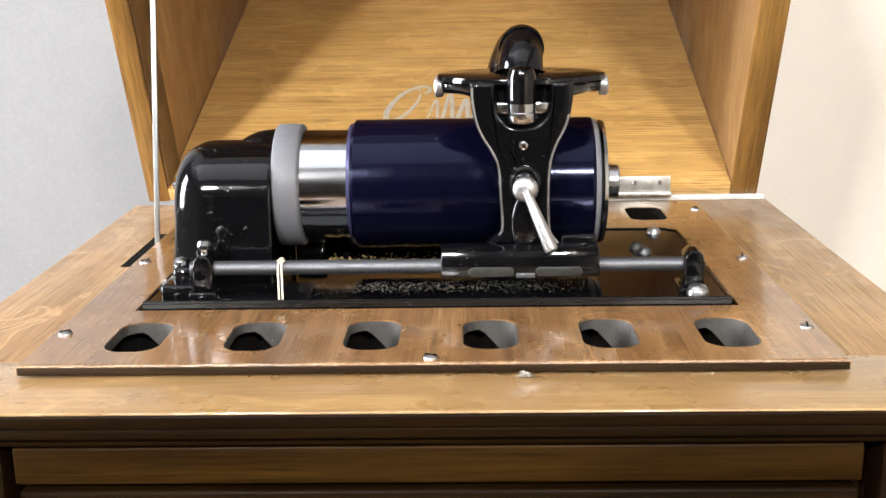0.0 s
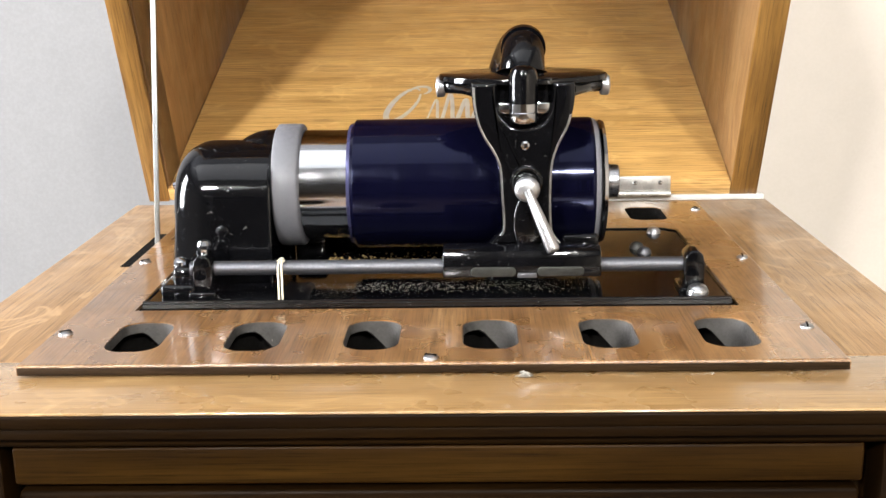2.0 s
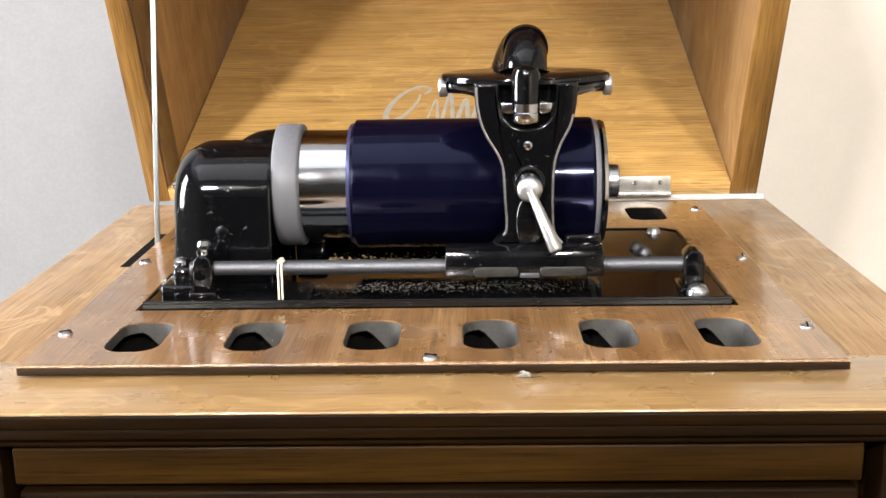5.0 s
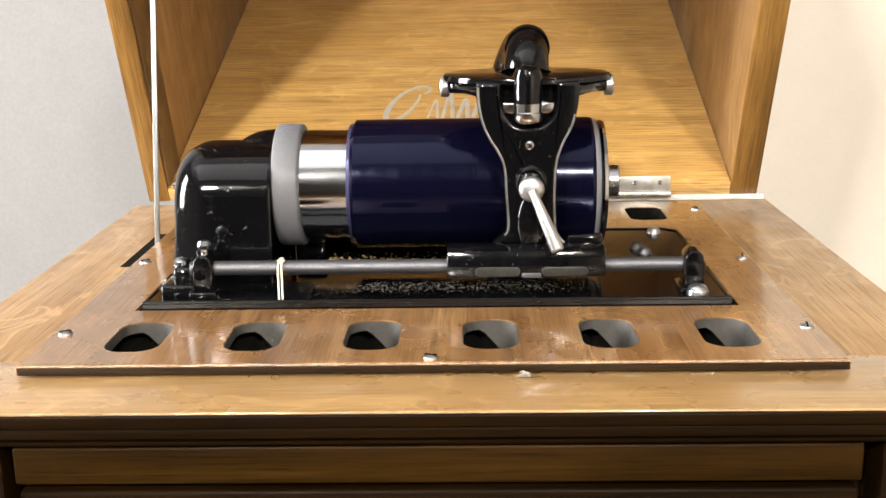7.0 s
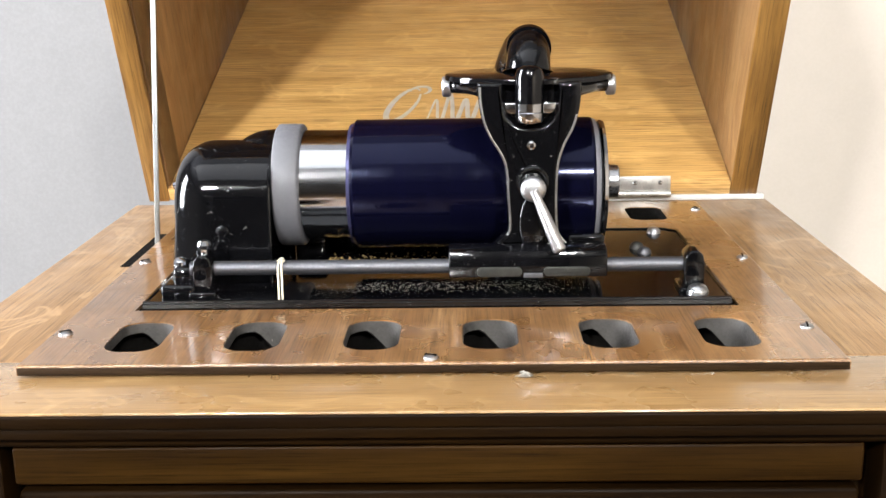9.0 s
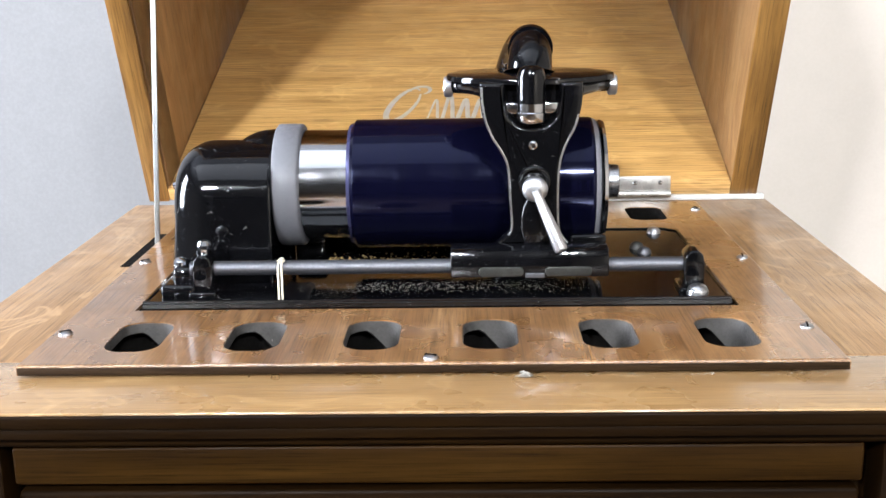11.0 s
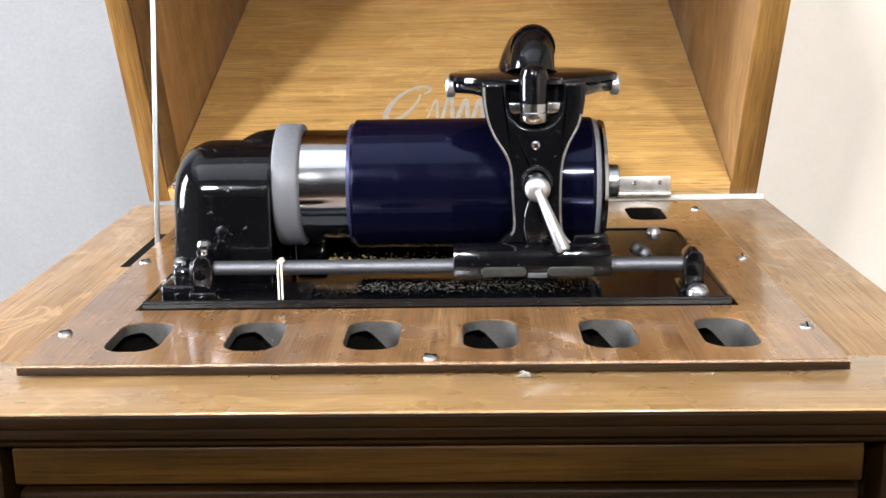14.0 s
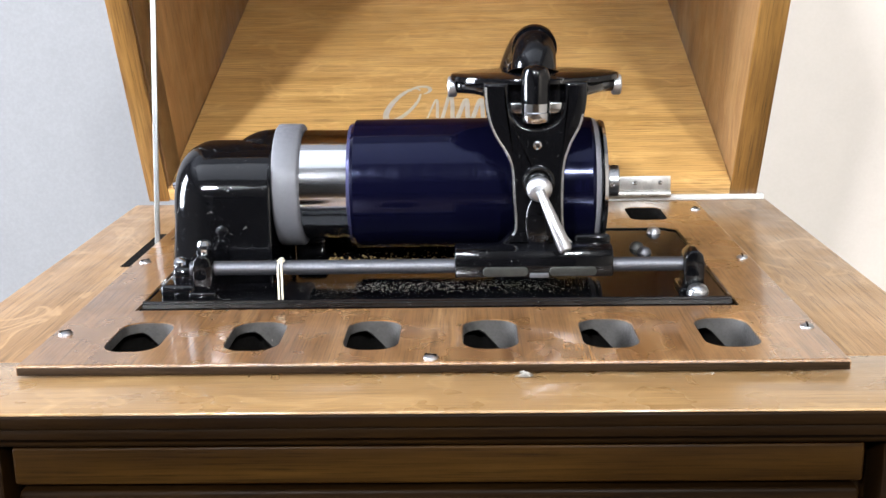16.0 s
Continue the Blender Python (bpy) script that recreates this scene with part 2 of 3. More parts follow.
def tube(points, radii, seg=12, flat=1.0, lay=None):
    """A round bar along points; flat squeezes it across."""
    bm = bmesh.new()
    pts = [Vector(p) for p in points]
    rings = []
    side = None
    for k, p in enumerate(pts):
        d = (pts[min(k + 1, len(pts) - 1)] - pts[max(k - 1, 0)]).normalized()
        if side is None:
            side = d.cross(Vector((0, 1, 0)) if abs(d.y) < 0.9 else Vector((1, 0, 0))).normalized()
        else:
            side = (side - d * side.dot(d)).normalized()
        if lay is not None:
            side = d.cross(lay).normalized()
        up = d.cross(side)
        r = radii[k] if hasattr(radii, "__len__") else radii
        rings.append([bm.verts.new(p + side * (r * math.cos(2 * math.pi * j / seg)) + up * (flat * r * math.sin(2 * math.pi * j / seg))) for j in range(seg)])
    for p, q in zip(rings, rings[1:]):
        for j in range(seg):
            bm.faces.new((p[j], p[(j + 1) % seg], q[(j + 1) % seg], q[j]))
    bm.faces.new(rings[0])
    bm.faces.new(rings[-1])
    return bm


def smooth_line(points, steps=6):
    """Catmull-Rom curve through points."""
    p = [Vector(q) for q in points]
    p = [p[0] * 2 - p[1]] + p + [p[-1] * 2 - p[-2]]
    out = []
    for a, b, c, d in zip(p, p[1:], p[2:], p[3:]):
        for k in range(steps):
            t = k / steps
            out.append(0.5 * (2 * b + (c - a) * t + (2 * a - 5 * b + 4 * c - d) * t * t + (3 * b - a - 3 * c + d) * t ** 3))
    return out + [p[-2]]


def rounded(x0, x1, y0, y1, r, n=6):
    out = []
    for cx, cy, a0 in ((x1 - r, y0 + r, -90), (x1 - r, y1 - r, 0), (x0 + r, y1 - r, 90), (x0 + r, y0 + r, 180)):
        for k in range(n + 1):
            a = radians(a0 + 90 * k / n)
            out.append((cx + r * math.cos(a), cy + r * math.sin(a)))
    return out


def slab(outer, holes, z0, z1, bevel=0.0, rim_only=False):
    """A flat board with openings that go right through it."""
    bm = bmesh.new()
    rims = []
    for loop in (outer, *holes):
        vs = [bm.verts.new((x, y, z1)) for x, y in loop]
        rims.append([bm.edges.new((a, b)) for a, b in zip(vs, vs[1:] + vs[:1])])
    bmesh.ops.triangle_fill(bm, use_beauty=True, use_dissolve=False, edges=bm.edges[:])
    top = bm.faces[:]
    got = bmesh.ops.extrude_face_region(bm, geom=top)
    for v in [g for g in got["geom"] if isinstance(g, bmesh.types.BMVert)]:
        v.co.z = z0
    bmesh.ops.recalc_face_normals(bm, faces=bm.faces)
    if bevel:
        sharp = [e for e in bm.edges if len(e.link_faces) == 2 and e.calc_face_angle() > 1.2 and all(abs(v.co.z - z1) < 1e-6 for v in e.verts)]
        if rim_only:
            ends = {min(p[0] for p in outer), max(p[0] for p in outer)}, {min(p[1] for p in outer), max(p[1] for p in outer)}
            sharp = [e for e in sharp if all(min(abs(v.co.x - q) for q in ends[0]) < 1e-6 or min(abs(v.co.y - q) for q in ends[1]) < 1e-6 for v in e.verts)]
        bmesh.ops.bevel(bm, geom=sharp, offset=bevel, segments=2, profile=0.5, affect="EDGES")
    return bm


def prism(outline, y0, y1, bevel=0.0):
    """An outline in x and z, made solid from y0 to y1."""
    bm = bmesh.new()
    vs = [bm.verts.new((x, y0, z)) for x, z in outline]
    f = bm.faces.new(vs)
    got = bmesh.ops.extrude_face_region(bm, geom=[f])
    for v in [g for g in got["geom"] if isinstance(g, bmesh.types.BMVert)]:
        v.co.y = y1
    bmesh.ops.recalc_face_normals(bm, faces=bm.faces)
    if bevel:
        rim = [e for e in bm.edges if len(e.link_faces) == 2 and abs(e.verts[0].co.y - e.verts[1].co.y) < 1e-6 and e.calc_face_angle() > 0.5]
        bmesh.ops.bevel(bm, geom=rim, offset=bevel, segments=3, profile=0.5, affect="EDGES")
    return bm


# ---- the room ----
def room():
    x0, x1, y0, y1, z0, z1 = -1.8, 1.7, -6.5, 0.95, -0.95, 1.5
    sky = thing("skylight", "large frosted skylight in the ceiling", "skylight", (0.05, -0.78, 1.47))
    part("frame", slab(rounded(-1.06, 1.06, -0.71, 0.71, 0.02), [rounded(-1.01, 1.01, -0.66, 0.66, 0.01)], -0.02, 0.0298, 0.002), CEIL, sky)
    part("pane", box(-1.009, 1.009, -0.659, 0.659, -0.008, 0.012, 0.002), GLOW_SKY, sky)
    solid("floor", box(x0 - 0.1, x1 + 0.1, y0 - 0.1, y1 + 0.1, z0 - 0.1, z0, 0), FLOOR, "brown wooden floor of the room", "floor", "structure")
    solid("ceiling", box(x0 - 0.1, x1 + 0.1, y0 - 0.1, y1 + 0.1, z1, z1 + 0.1, 0), CEIL, "plain pale grey painted ceiling", "ceiling", "structure")
    solid("wall_north", box(x0 - 0.1, x1 + 0.1, y1, y1 + 0.1, z0, z1, 0), WALL, "plain off-white painted wall behind the phonograph", "wall", "structure")
    solid("wall_south", box(x0 - 0.1, x1 + 0.1, y0 - 0.1, y0, z0, z1, 0), UMBER, "plain dark brown wall", "wall", "structure")
    solid("wall_east", box(x1, x1 + 0.1, y0, y1, z0, z1, 0), CREAM, "plain cream painted wall", "wall", "structure")
    w = joined(box(x0 - 0.1, x0, y0, -0.47, z0, z1, 0), box(x0 - 0.1, x0, 0.23, y1, z0, z1, 0),
               box(x0 - 0.1, x0, -0.47, 0.23, z0, -0.2, 0), box(x0 - 0.1, x0, -0.47, 0.23, 1.1, z1, 0))
    solid("wall_west", w, WALL, "plain off-white painted wall with a window opening", "wall", "structure")
    solid("wall_pier", box(0.12, x1 - 0.001, 0.74, y1 - 0.001, z0 + 0.001, z1 - 0.001, 0.004), CREAM, "plain cream painted wall beside the phonograph", "wall", "structure")
    lamp = thing("ceiling_light", "flat white square ceiling light", "lamp", (LAMPS[0][0], LAMPS[0][1], 1.47), "ceiling lights")
    part("frame", slab(rounded(-0.25, 0.25, -0.25, 0.25, 0.02), [rounded(-0.215, 0.215, -0.215, 0.215, 0.01)], -0.02, 0.0298, 0.002), CEIL, lamp)
    part("diffuser", box(-0.214, 0.214, -0.214, 0.214, -0.008, 0.012, 0.002), GLOW, lamp)
    for lx, ly, *rest in LAMPS[1:]:
        copy_thing(lamp, pose(lx, ly, 1.47))


room()

# ---- the cabinet ----
ZT = -0.0043                     # cabinet top, under the raised board
XC0, XC1, YC0, YC1 = -0.148, 0.2255, -0.1587, 0.171
XB0, XB1, YB0, YB1 = -0.1042, 0.1794, -0.1246, 0.142
ZF = -0.95
HINGE_Y = 0.1692


def holes_front():
    return [rounded(-0.0700 + k * 0.0429 - 0.0101, -0.0700 + k * 0.0429 + 0.0101, -0.0937 - 0.01745, -0.0937 + 0.01745, 0.0082) for k in range(6)]


def wider(loop):
    """The opening under a slot, widened so that black shows there as shade."""
    mx, my = sum(p[0] for p in loop) / len(loop), sum(p[1] for p in loop) / len(loop)
    return [(mx + (x - mx) * 1.45, my + (y - my) * (1.5 if y > my else 1.0)) for x, y in loop]


HOLE_BACK = rounded(0.1362, 0.1560, 0.094, 0.1275, 0.006)
PLATE_GAP = [(-0.0812, -0.0612), (0.1566, -0.0612), (0.1566, 0.058), (0.150, 0.0655), (-0.0812, 0.0655)]


def screw(parent, x, y, z, r=0.0026):
    s = part("screw", lathe([(-0.002, r), (0.0, r), (0.0007, r * 0.93), (0.0012, r * 0.6), (0.0014, 0.0)], "z", seg=20), BRUSHED, parent, "domed nickel screw")
    s.location = (x, y, z)
    slot = part("slot", box(-r * 0.8, r * 0.8, -0.0003, 0.0003, 0.0009, 0.00155, 0), SHADOW_BLACK, s)
    s.rotation_euler[2] = (x * 37 + y * 91) % 3.1
    return s


def cabinet():
    c = thing("phonograph_cabinet", "golden oak phonograph cabinet with its lid raised", "cabinet", (0, 0, 0))
    # top frame: four rails round the sunk board
    inx0, inx1, iny0, iny1 = XB0 + 0.014, XB1 - 0.014, YB0 + 0.016, YB1 - 0.012
    front = part("front_rail", box(XC0, XC1, YC0 + 0.0012, iny0, ZT - 0.0085, ZT, 0.0008, 3), OAK_X, c)
    # front edge and groove coloured as if no light reached them
    part("edge_moulding", box(XC0, XC1, YC0 - 0.0004, YC0 + 0.0011, ZT - 0.0050, ZT - 0.0006, 0.0007, 4), OAK_SHADED, c, "front edge in oak darkened as shade")
    part("edge_cove", box(XC0, XC1, YC0 + 0.0003, YC0 + 0.0011, ZT - 0.0086, ZT - 0.0052, 0.0003, 2), OAK_SHADED, c, "groove under the edge, shade put into its colour")
    part("side_rail", box(XC0, inx0, iny0 + 0.0002, YC1, ZT - 0.0085, ZT, 0.0016, 3), OAK_Y, c)
    part("side_rail", box(inx1, XC1, iny0 + 0.0002, YC1, ZT - 0.0085, ZT, 0.0016, 3), OAK_Y, c)
    part("back_rail", box(inx0 + 0.0002, inx1 - 0.0002, iny1, YC1, ZT - 0.0085, ZT, 0.0012, 2), OAK_X, c)
    # carcass
    z1 = ZT - 0.009
    part("cove_moulding", box(XC0 + 0.005, XC1 - 0.005, YC0 + 0.006, YC0 + 0.03, z1 - 0.005, z1, 0.002, 3), OAK_SHADED, c)
    part("side_panel", box(XC0 + 0.008, XC0 + 0.024, YC0 + 0.03, YC1 - 0.002, ZF, z1, 0.002), OAK_Y, c)
    part("side_panel", box(XC1 - 0.024, XC1 - 0.008, YC0 + 0.03, YC1 - 0.002, ZF, z1, 0.002), OAK_Y, c)
    part("back_panel", box(XC0 + 0.024, XC1 - 0.024, YC1 - 0.014, YC1 - 0.004, ZF, z1, 0.001), OAK_SHADED, c)
    part("stile", box(XC0 + 0.008, -0.1025, YC0 + 0.011, YC0 + 0.03, ZF, z1 - 0.005, 0.002), OAK_SHADED, c)
    part("stile", box(0.1835, XC1 - 0.008, YC0 + 0.011, YC0 + 0.03, ZF, z1 - 0.005, 0.002), OAK_SHADED, c)
    part("rail", box(-0.0985, 0.1775, YC0 + 0.010, YC0 + 0.026, -0.0332, -0.0196, 0.0014, 3), OAK_RAIL_SHADED, c)
    part("front_panel", box(-0.1025, 0.1835, YC0 + 0.024, YC0 + 0.034, ZF + 0.06, z1 - 0.005, 0.001), OAK_SHADED, c)
    part("door", box(-0.0985, 0.1775, YC0 + 0.012, YC0 + 0.024, ZF + 0.08, -0.0362, 0.0016, 3), OAK_SHADED, c)
    # raised board that carries the works
    up = slab([(XB0, YB0), (XB1, YB0), (XB1, YB1), (XB0, YB1)], holes_front() + [HOLE_BACK, PLATE_GAP], ZT + 0.0006, 0.0, 0.0008, True)
    board = part("motor_board", up, OAK_BOARD, c, "reddish brown oak board with six rounded slots", False)
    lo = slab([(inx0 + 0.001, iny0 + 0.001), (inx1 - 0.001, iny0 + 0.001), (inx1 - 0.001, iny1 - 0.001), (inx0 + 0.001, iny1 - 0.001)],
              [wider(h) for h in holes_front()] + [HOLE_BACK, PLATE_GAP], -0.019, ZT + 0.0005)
    part("board_underlay", lo, SHADOW_BLACK, board, "underlay coloured black as shade")
    # linings added inside the openings to draw their shade
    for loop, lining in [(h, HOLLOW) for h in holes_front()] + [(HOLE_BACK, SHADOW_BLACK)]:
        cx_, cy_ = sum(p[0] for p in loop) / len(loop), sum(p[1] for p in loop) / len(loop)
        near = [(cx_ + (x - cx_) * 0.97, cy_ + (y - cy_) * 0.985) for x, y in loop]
        liner = slab([(cx_ + (x - cx_) * 0.999, cy_ + (y - cy_) * 0.999) for x, y in loop], [near], -0.0225, -0.0005)
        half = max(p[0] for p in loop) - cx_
        for v in liner.verts:
            if v.co.z < -0.01 and lining is HOLLOW:      # lower edge slants along the slot's shade line
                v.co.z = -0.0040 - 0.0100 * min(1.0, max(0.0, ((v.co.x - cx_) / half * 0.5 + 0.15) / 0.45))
        part("slot_shade_lining", liner, lining, board, "grey slot wall ending in a slanted shade line" if lining is HOLLOW else "black lining drawing the slot's shade")
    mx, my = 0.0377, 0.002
    # black ring added so that the gap round the bedplate looks shaded
    part("gap_shade_lining", slab([(mx + (x - mx) * 0.9995, my + (y - my) * 0.9995) for x, y in PLATE_GAP], [[(mx + (x - mx) * 0.996, my + (y - my) * 0.993) for x, y in PLATE_GAP]], -0.019, -0.0012), SHADOW_BLACK, board)
    # thin strip added to darken the board's front like shade
    part("edge_strip", box(XB0 + 0.0004, XB1 - 0.0004, YB0 - 0.0004, YB0 + 0.0006, ZT + 0.0007, -0.0010, 0.0002), OAK_EDGE_SHADED, board, "end grain edge, darkened as shade")
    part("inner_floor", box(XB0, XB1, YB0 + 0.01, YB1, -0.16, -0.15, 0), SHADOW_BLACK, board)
    for x, y in ((0.1746, -0.0895), (0.1750, 0.0132), (0.1745, 0.119), (-0.0988, -0.0904), (-0.0985, 0.0153), (0.0378, -0.1202)):
        screw(board, x, y, 0.0)
    # black strip laid on the rail as the shade of the lid stay's slot
    slot = part("stay_slot", box(-0.1131, -0.1070, 0.024, 0.0905, ZT - 0.001, ZT + 0.0004, 0), SHADOW_BLACK, c, "black strip drawing the shaded slot beside the board")
    return c


CABINET = cabinet()

# ---- the lid: rim plane leans over the works, back wall square to it ----
LEAN = radians(24.0)
LID_LOW = Vector((0, HINGE_Y, -0.0015))
RIM_UP = Vector((0, -math.sin(LEAN), math.cos(LEAN)))
BACK_RISE = radians(21.0)
RIM_IN = Vector((0, math.cos(BACK_RISE), math.sin(BACK_RISE)))


def lid_point(x, up, deep):
    return LID_LOW + RIM_UP * up + RIM_IN * deep + Vector((x, 0, 0))


def hexa(corners, bevel=0.0008):
    """A board from eight corners: near four, far four, each round the same way."""
    bm = bmesh.new()
    v = [bm.verts.new(p) for p in corners]
    for f in ((0, 1, 2, 3), (7, 6, 5, 4), (0, 4, 5, 1), (1, 5, 6, 2), (2, 6, 7, 3), (3, 7, 4, 0)):
        bm.faces.new([v[k] for k in f])
    bmesh.ops.recalc_face_normals(bm, faces=bm.faces)
    if bevel:
        bmesh.ops.bevel(bm, geom=bm.edges[:], offset=bevel, segments=2, profile=0.5, affect="EDGES")
    return bm


def board_lid(x0, x1, u0, u1, d0, d1, shear0=0.0, shear1=0.0):
    """Board in lid space; shear shifts x per metre of depth."""
    c = []
    for d in (d0, d1):
        s0, s1 = shear0 * d, shear1 * d
        c += [lid_point(x0 + s0, u0, d), lid_point(x1 + s1, u0, d), lid_point(x1 + s1, u1, d), lid_point(x0 + s0, u1, d)]
    return hexa(c)


def lid():
    top, deep, wall, wall_r = 0.330, 0.290, 0.0125, 0.0160
    xo0, xo1 = -0.1390, 0.2197
    sh0, sh1 = 0.012, 0.012
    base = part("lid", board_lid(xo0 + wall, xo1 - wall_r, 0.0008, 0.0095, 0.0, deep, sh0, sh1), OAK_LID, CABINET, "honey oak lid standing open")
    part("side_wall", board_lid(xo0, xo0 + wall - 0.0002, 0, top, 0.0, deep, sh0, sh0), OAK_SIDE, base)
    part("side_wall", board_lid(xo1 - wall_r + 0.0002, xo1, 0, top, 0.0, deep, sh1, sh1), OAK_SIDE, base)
    part("front_wall", board_lid(xo0 + wall, xo1 - wall_r, top - wall, top, 0.0, deep, sh0, sh1), OAK_LID, base)
    part("top_panel", board_lid(xo0 - 0.004, xo1 + 0.004, -0.004, top + 0.004, deep + 0.0002, deep + 0.012, 0, 0), OAK_LID, base)
    # darker brown strip on the left side wall, next to the rim
    part("inner_strip", board_lid(xo0 + wall - 0.0001, xo0 + wall + 0.0016, 0.0096, top - wall, 0.0, 0.027, sh0, sh0), OAK_STRIP, base, "dark brown strip inside the lid")
    for x0, x1 in ((xo0, xo0 + wall), (xo1 - wall_r, xo1)):
        part("rim_strip", board_lid(x0 + 0.0001, x1 - 0.0001, 0.0, top, -0.0016, -0.0001), OAK_RIM, base, "olive brown oak edging")
    part("rim_strip", board_lid(xo0 + wall, xo1 - wall_r, 0.0008, 0.0094, -0.0014, -0.0001), OAK_LID, base)
    leaf = part("hinge", box(0.1275, 0.1686, HINGE_Y - 0.0052, HINGE_Y - 0.0034, 0.0022, 0.0104, 0.0004), HINGE, base, "worn nickel hinge leaf")
    for k in range(3):
        part("knuckle", lathe([(0.1277 + k * 0.0137, 0.0), (0.1277 + k * 0.0137, 0.0021), (0.1412 + k * 0.0137, 0.0021), (0.1412 + k * 0.0137, 0.0)], "x", (0, HINGE_Y - 0.0056, 0.0002), 16), HINGE, leaf)
    for x in (0.1335, 0.1480, 0.1625):
        part("hinge_screw", lathe([(0.0, 0.0014), (-0.0007, 0.001), (-0.0009, 0.0)], "y", (x, HINGE_Y - 0.0052, 0.0066), 14), NICKEL, leaf)
    # pale strip added in place of the wall seen through the hinge gap
    part("gap_strip", box(XB0, XC1 - 0.002, HINGE_Y - 0.0034, HINGE_Y + 0.0012, ZT, -0.0012, 0.0003), STRIP, base, "pale strip in the hinge gap, standing for the wall behind")
    # emblem: a silver scroll with a curled head, a running wave and an underline, no letters
    def curl(cx, cy, rx, ry, a0, a1, lean=0.25, grow=0.0):
        n = max(5, int(abs(a1 - a0) / 24))
        out = []
        for k in range(n + 1):
            a, g = radians(a0 + (a1 - a0) * k / n), 1 + grow * k / n
            out.append((cx + rx * g * math.cos(a) + lean * ry * g * math.sin(a), cy + ry * g * math.sin(a)))
        return out
    strokes = [(curl(0.0085, 0.0930, 0.0080, 0.0210, 60, 400, 0.35), 0.0018), (curl(0.0190, 0.1110, 0.0065, 0.0055, 190, -60, 0.2), 0.0014)]
    wave = []
    for k in range(6):
        x = 0.0215 + 0.0098 * k
        wave += [(x, 0.0735), (x + 0.0026, 0.0725), (x + 0.0075, 0.0960 + (0.010 if k == 1 else 0.0)), (x + 0.0092, 0.0955)]
    strokes += [(wave, 0.0014), ([(0.0200, 0.0690), (0.0480, 0.0672), (0.0790, 0.0710)], 0.0009)]
    for pts, r in strokes:
        line = smooth_line([lid_point(x, 0.00975, d * 1.078) for x, d in pts], 6)
        n = len(line)
        part("emblem_stroke", tube(line, [r * (0.35 + 0.75 * math.sin(math.pi * (k + 0.5) / n)) for k in range(n)], 8, 0.15, RIM_UP), SILVER, base, "silver foil emblem stroke")
    return base


lid()

# ---- the stay that props the lid ----
stay = thing("lid_stay", "slim bright steel stay propping the lid", "stay", (-0.1053, 0.0606, ZT))
bar = turned(box(-0.0013, 0.0013, -0.0005, 0.0005, -0.004, 0.245, 0.0004, 3), Matrix.Rotation(radians(-10.6), 4, "X") @ Matrix.Rotation(radians(0.45), 4, "Y"))
part("bar", bar, BLADE, stay)

# ---- the works ----
AX = 0.0386                      # height of the mandrel's axis
PZ = 0.0026                      # top of the bedplate


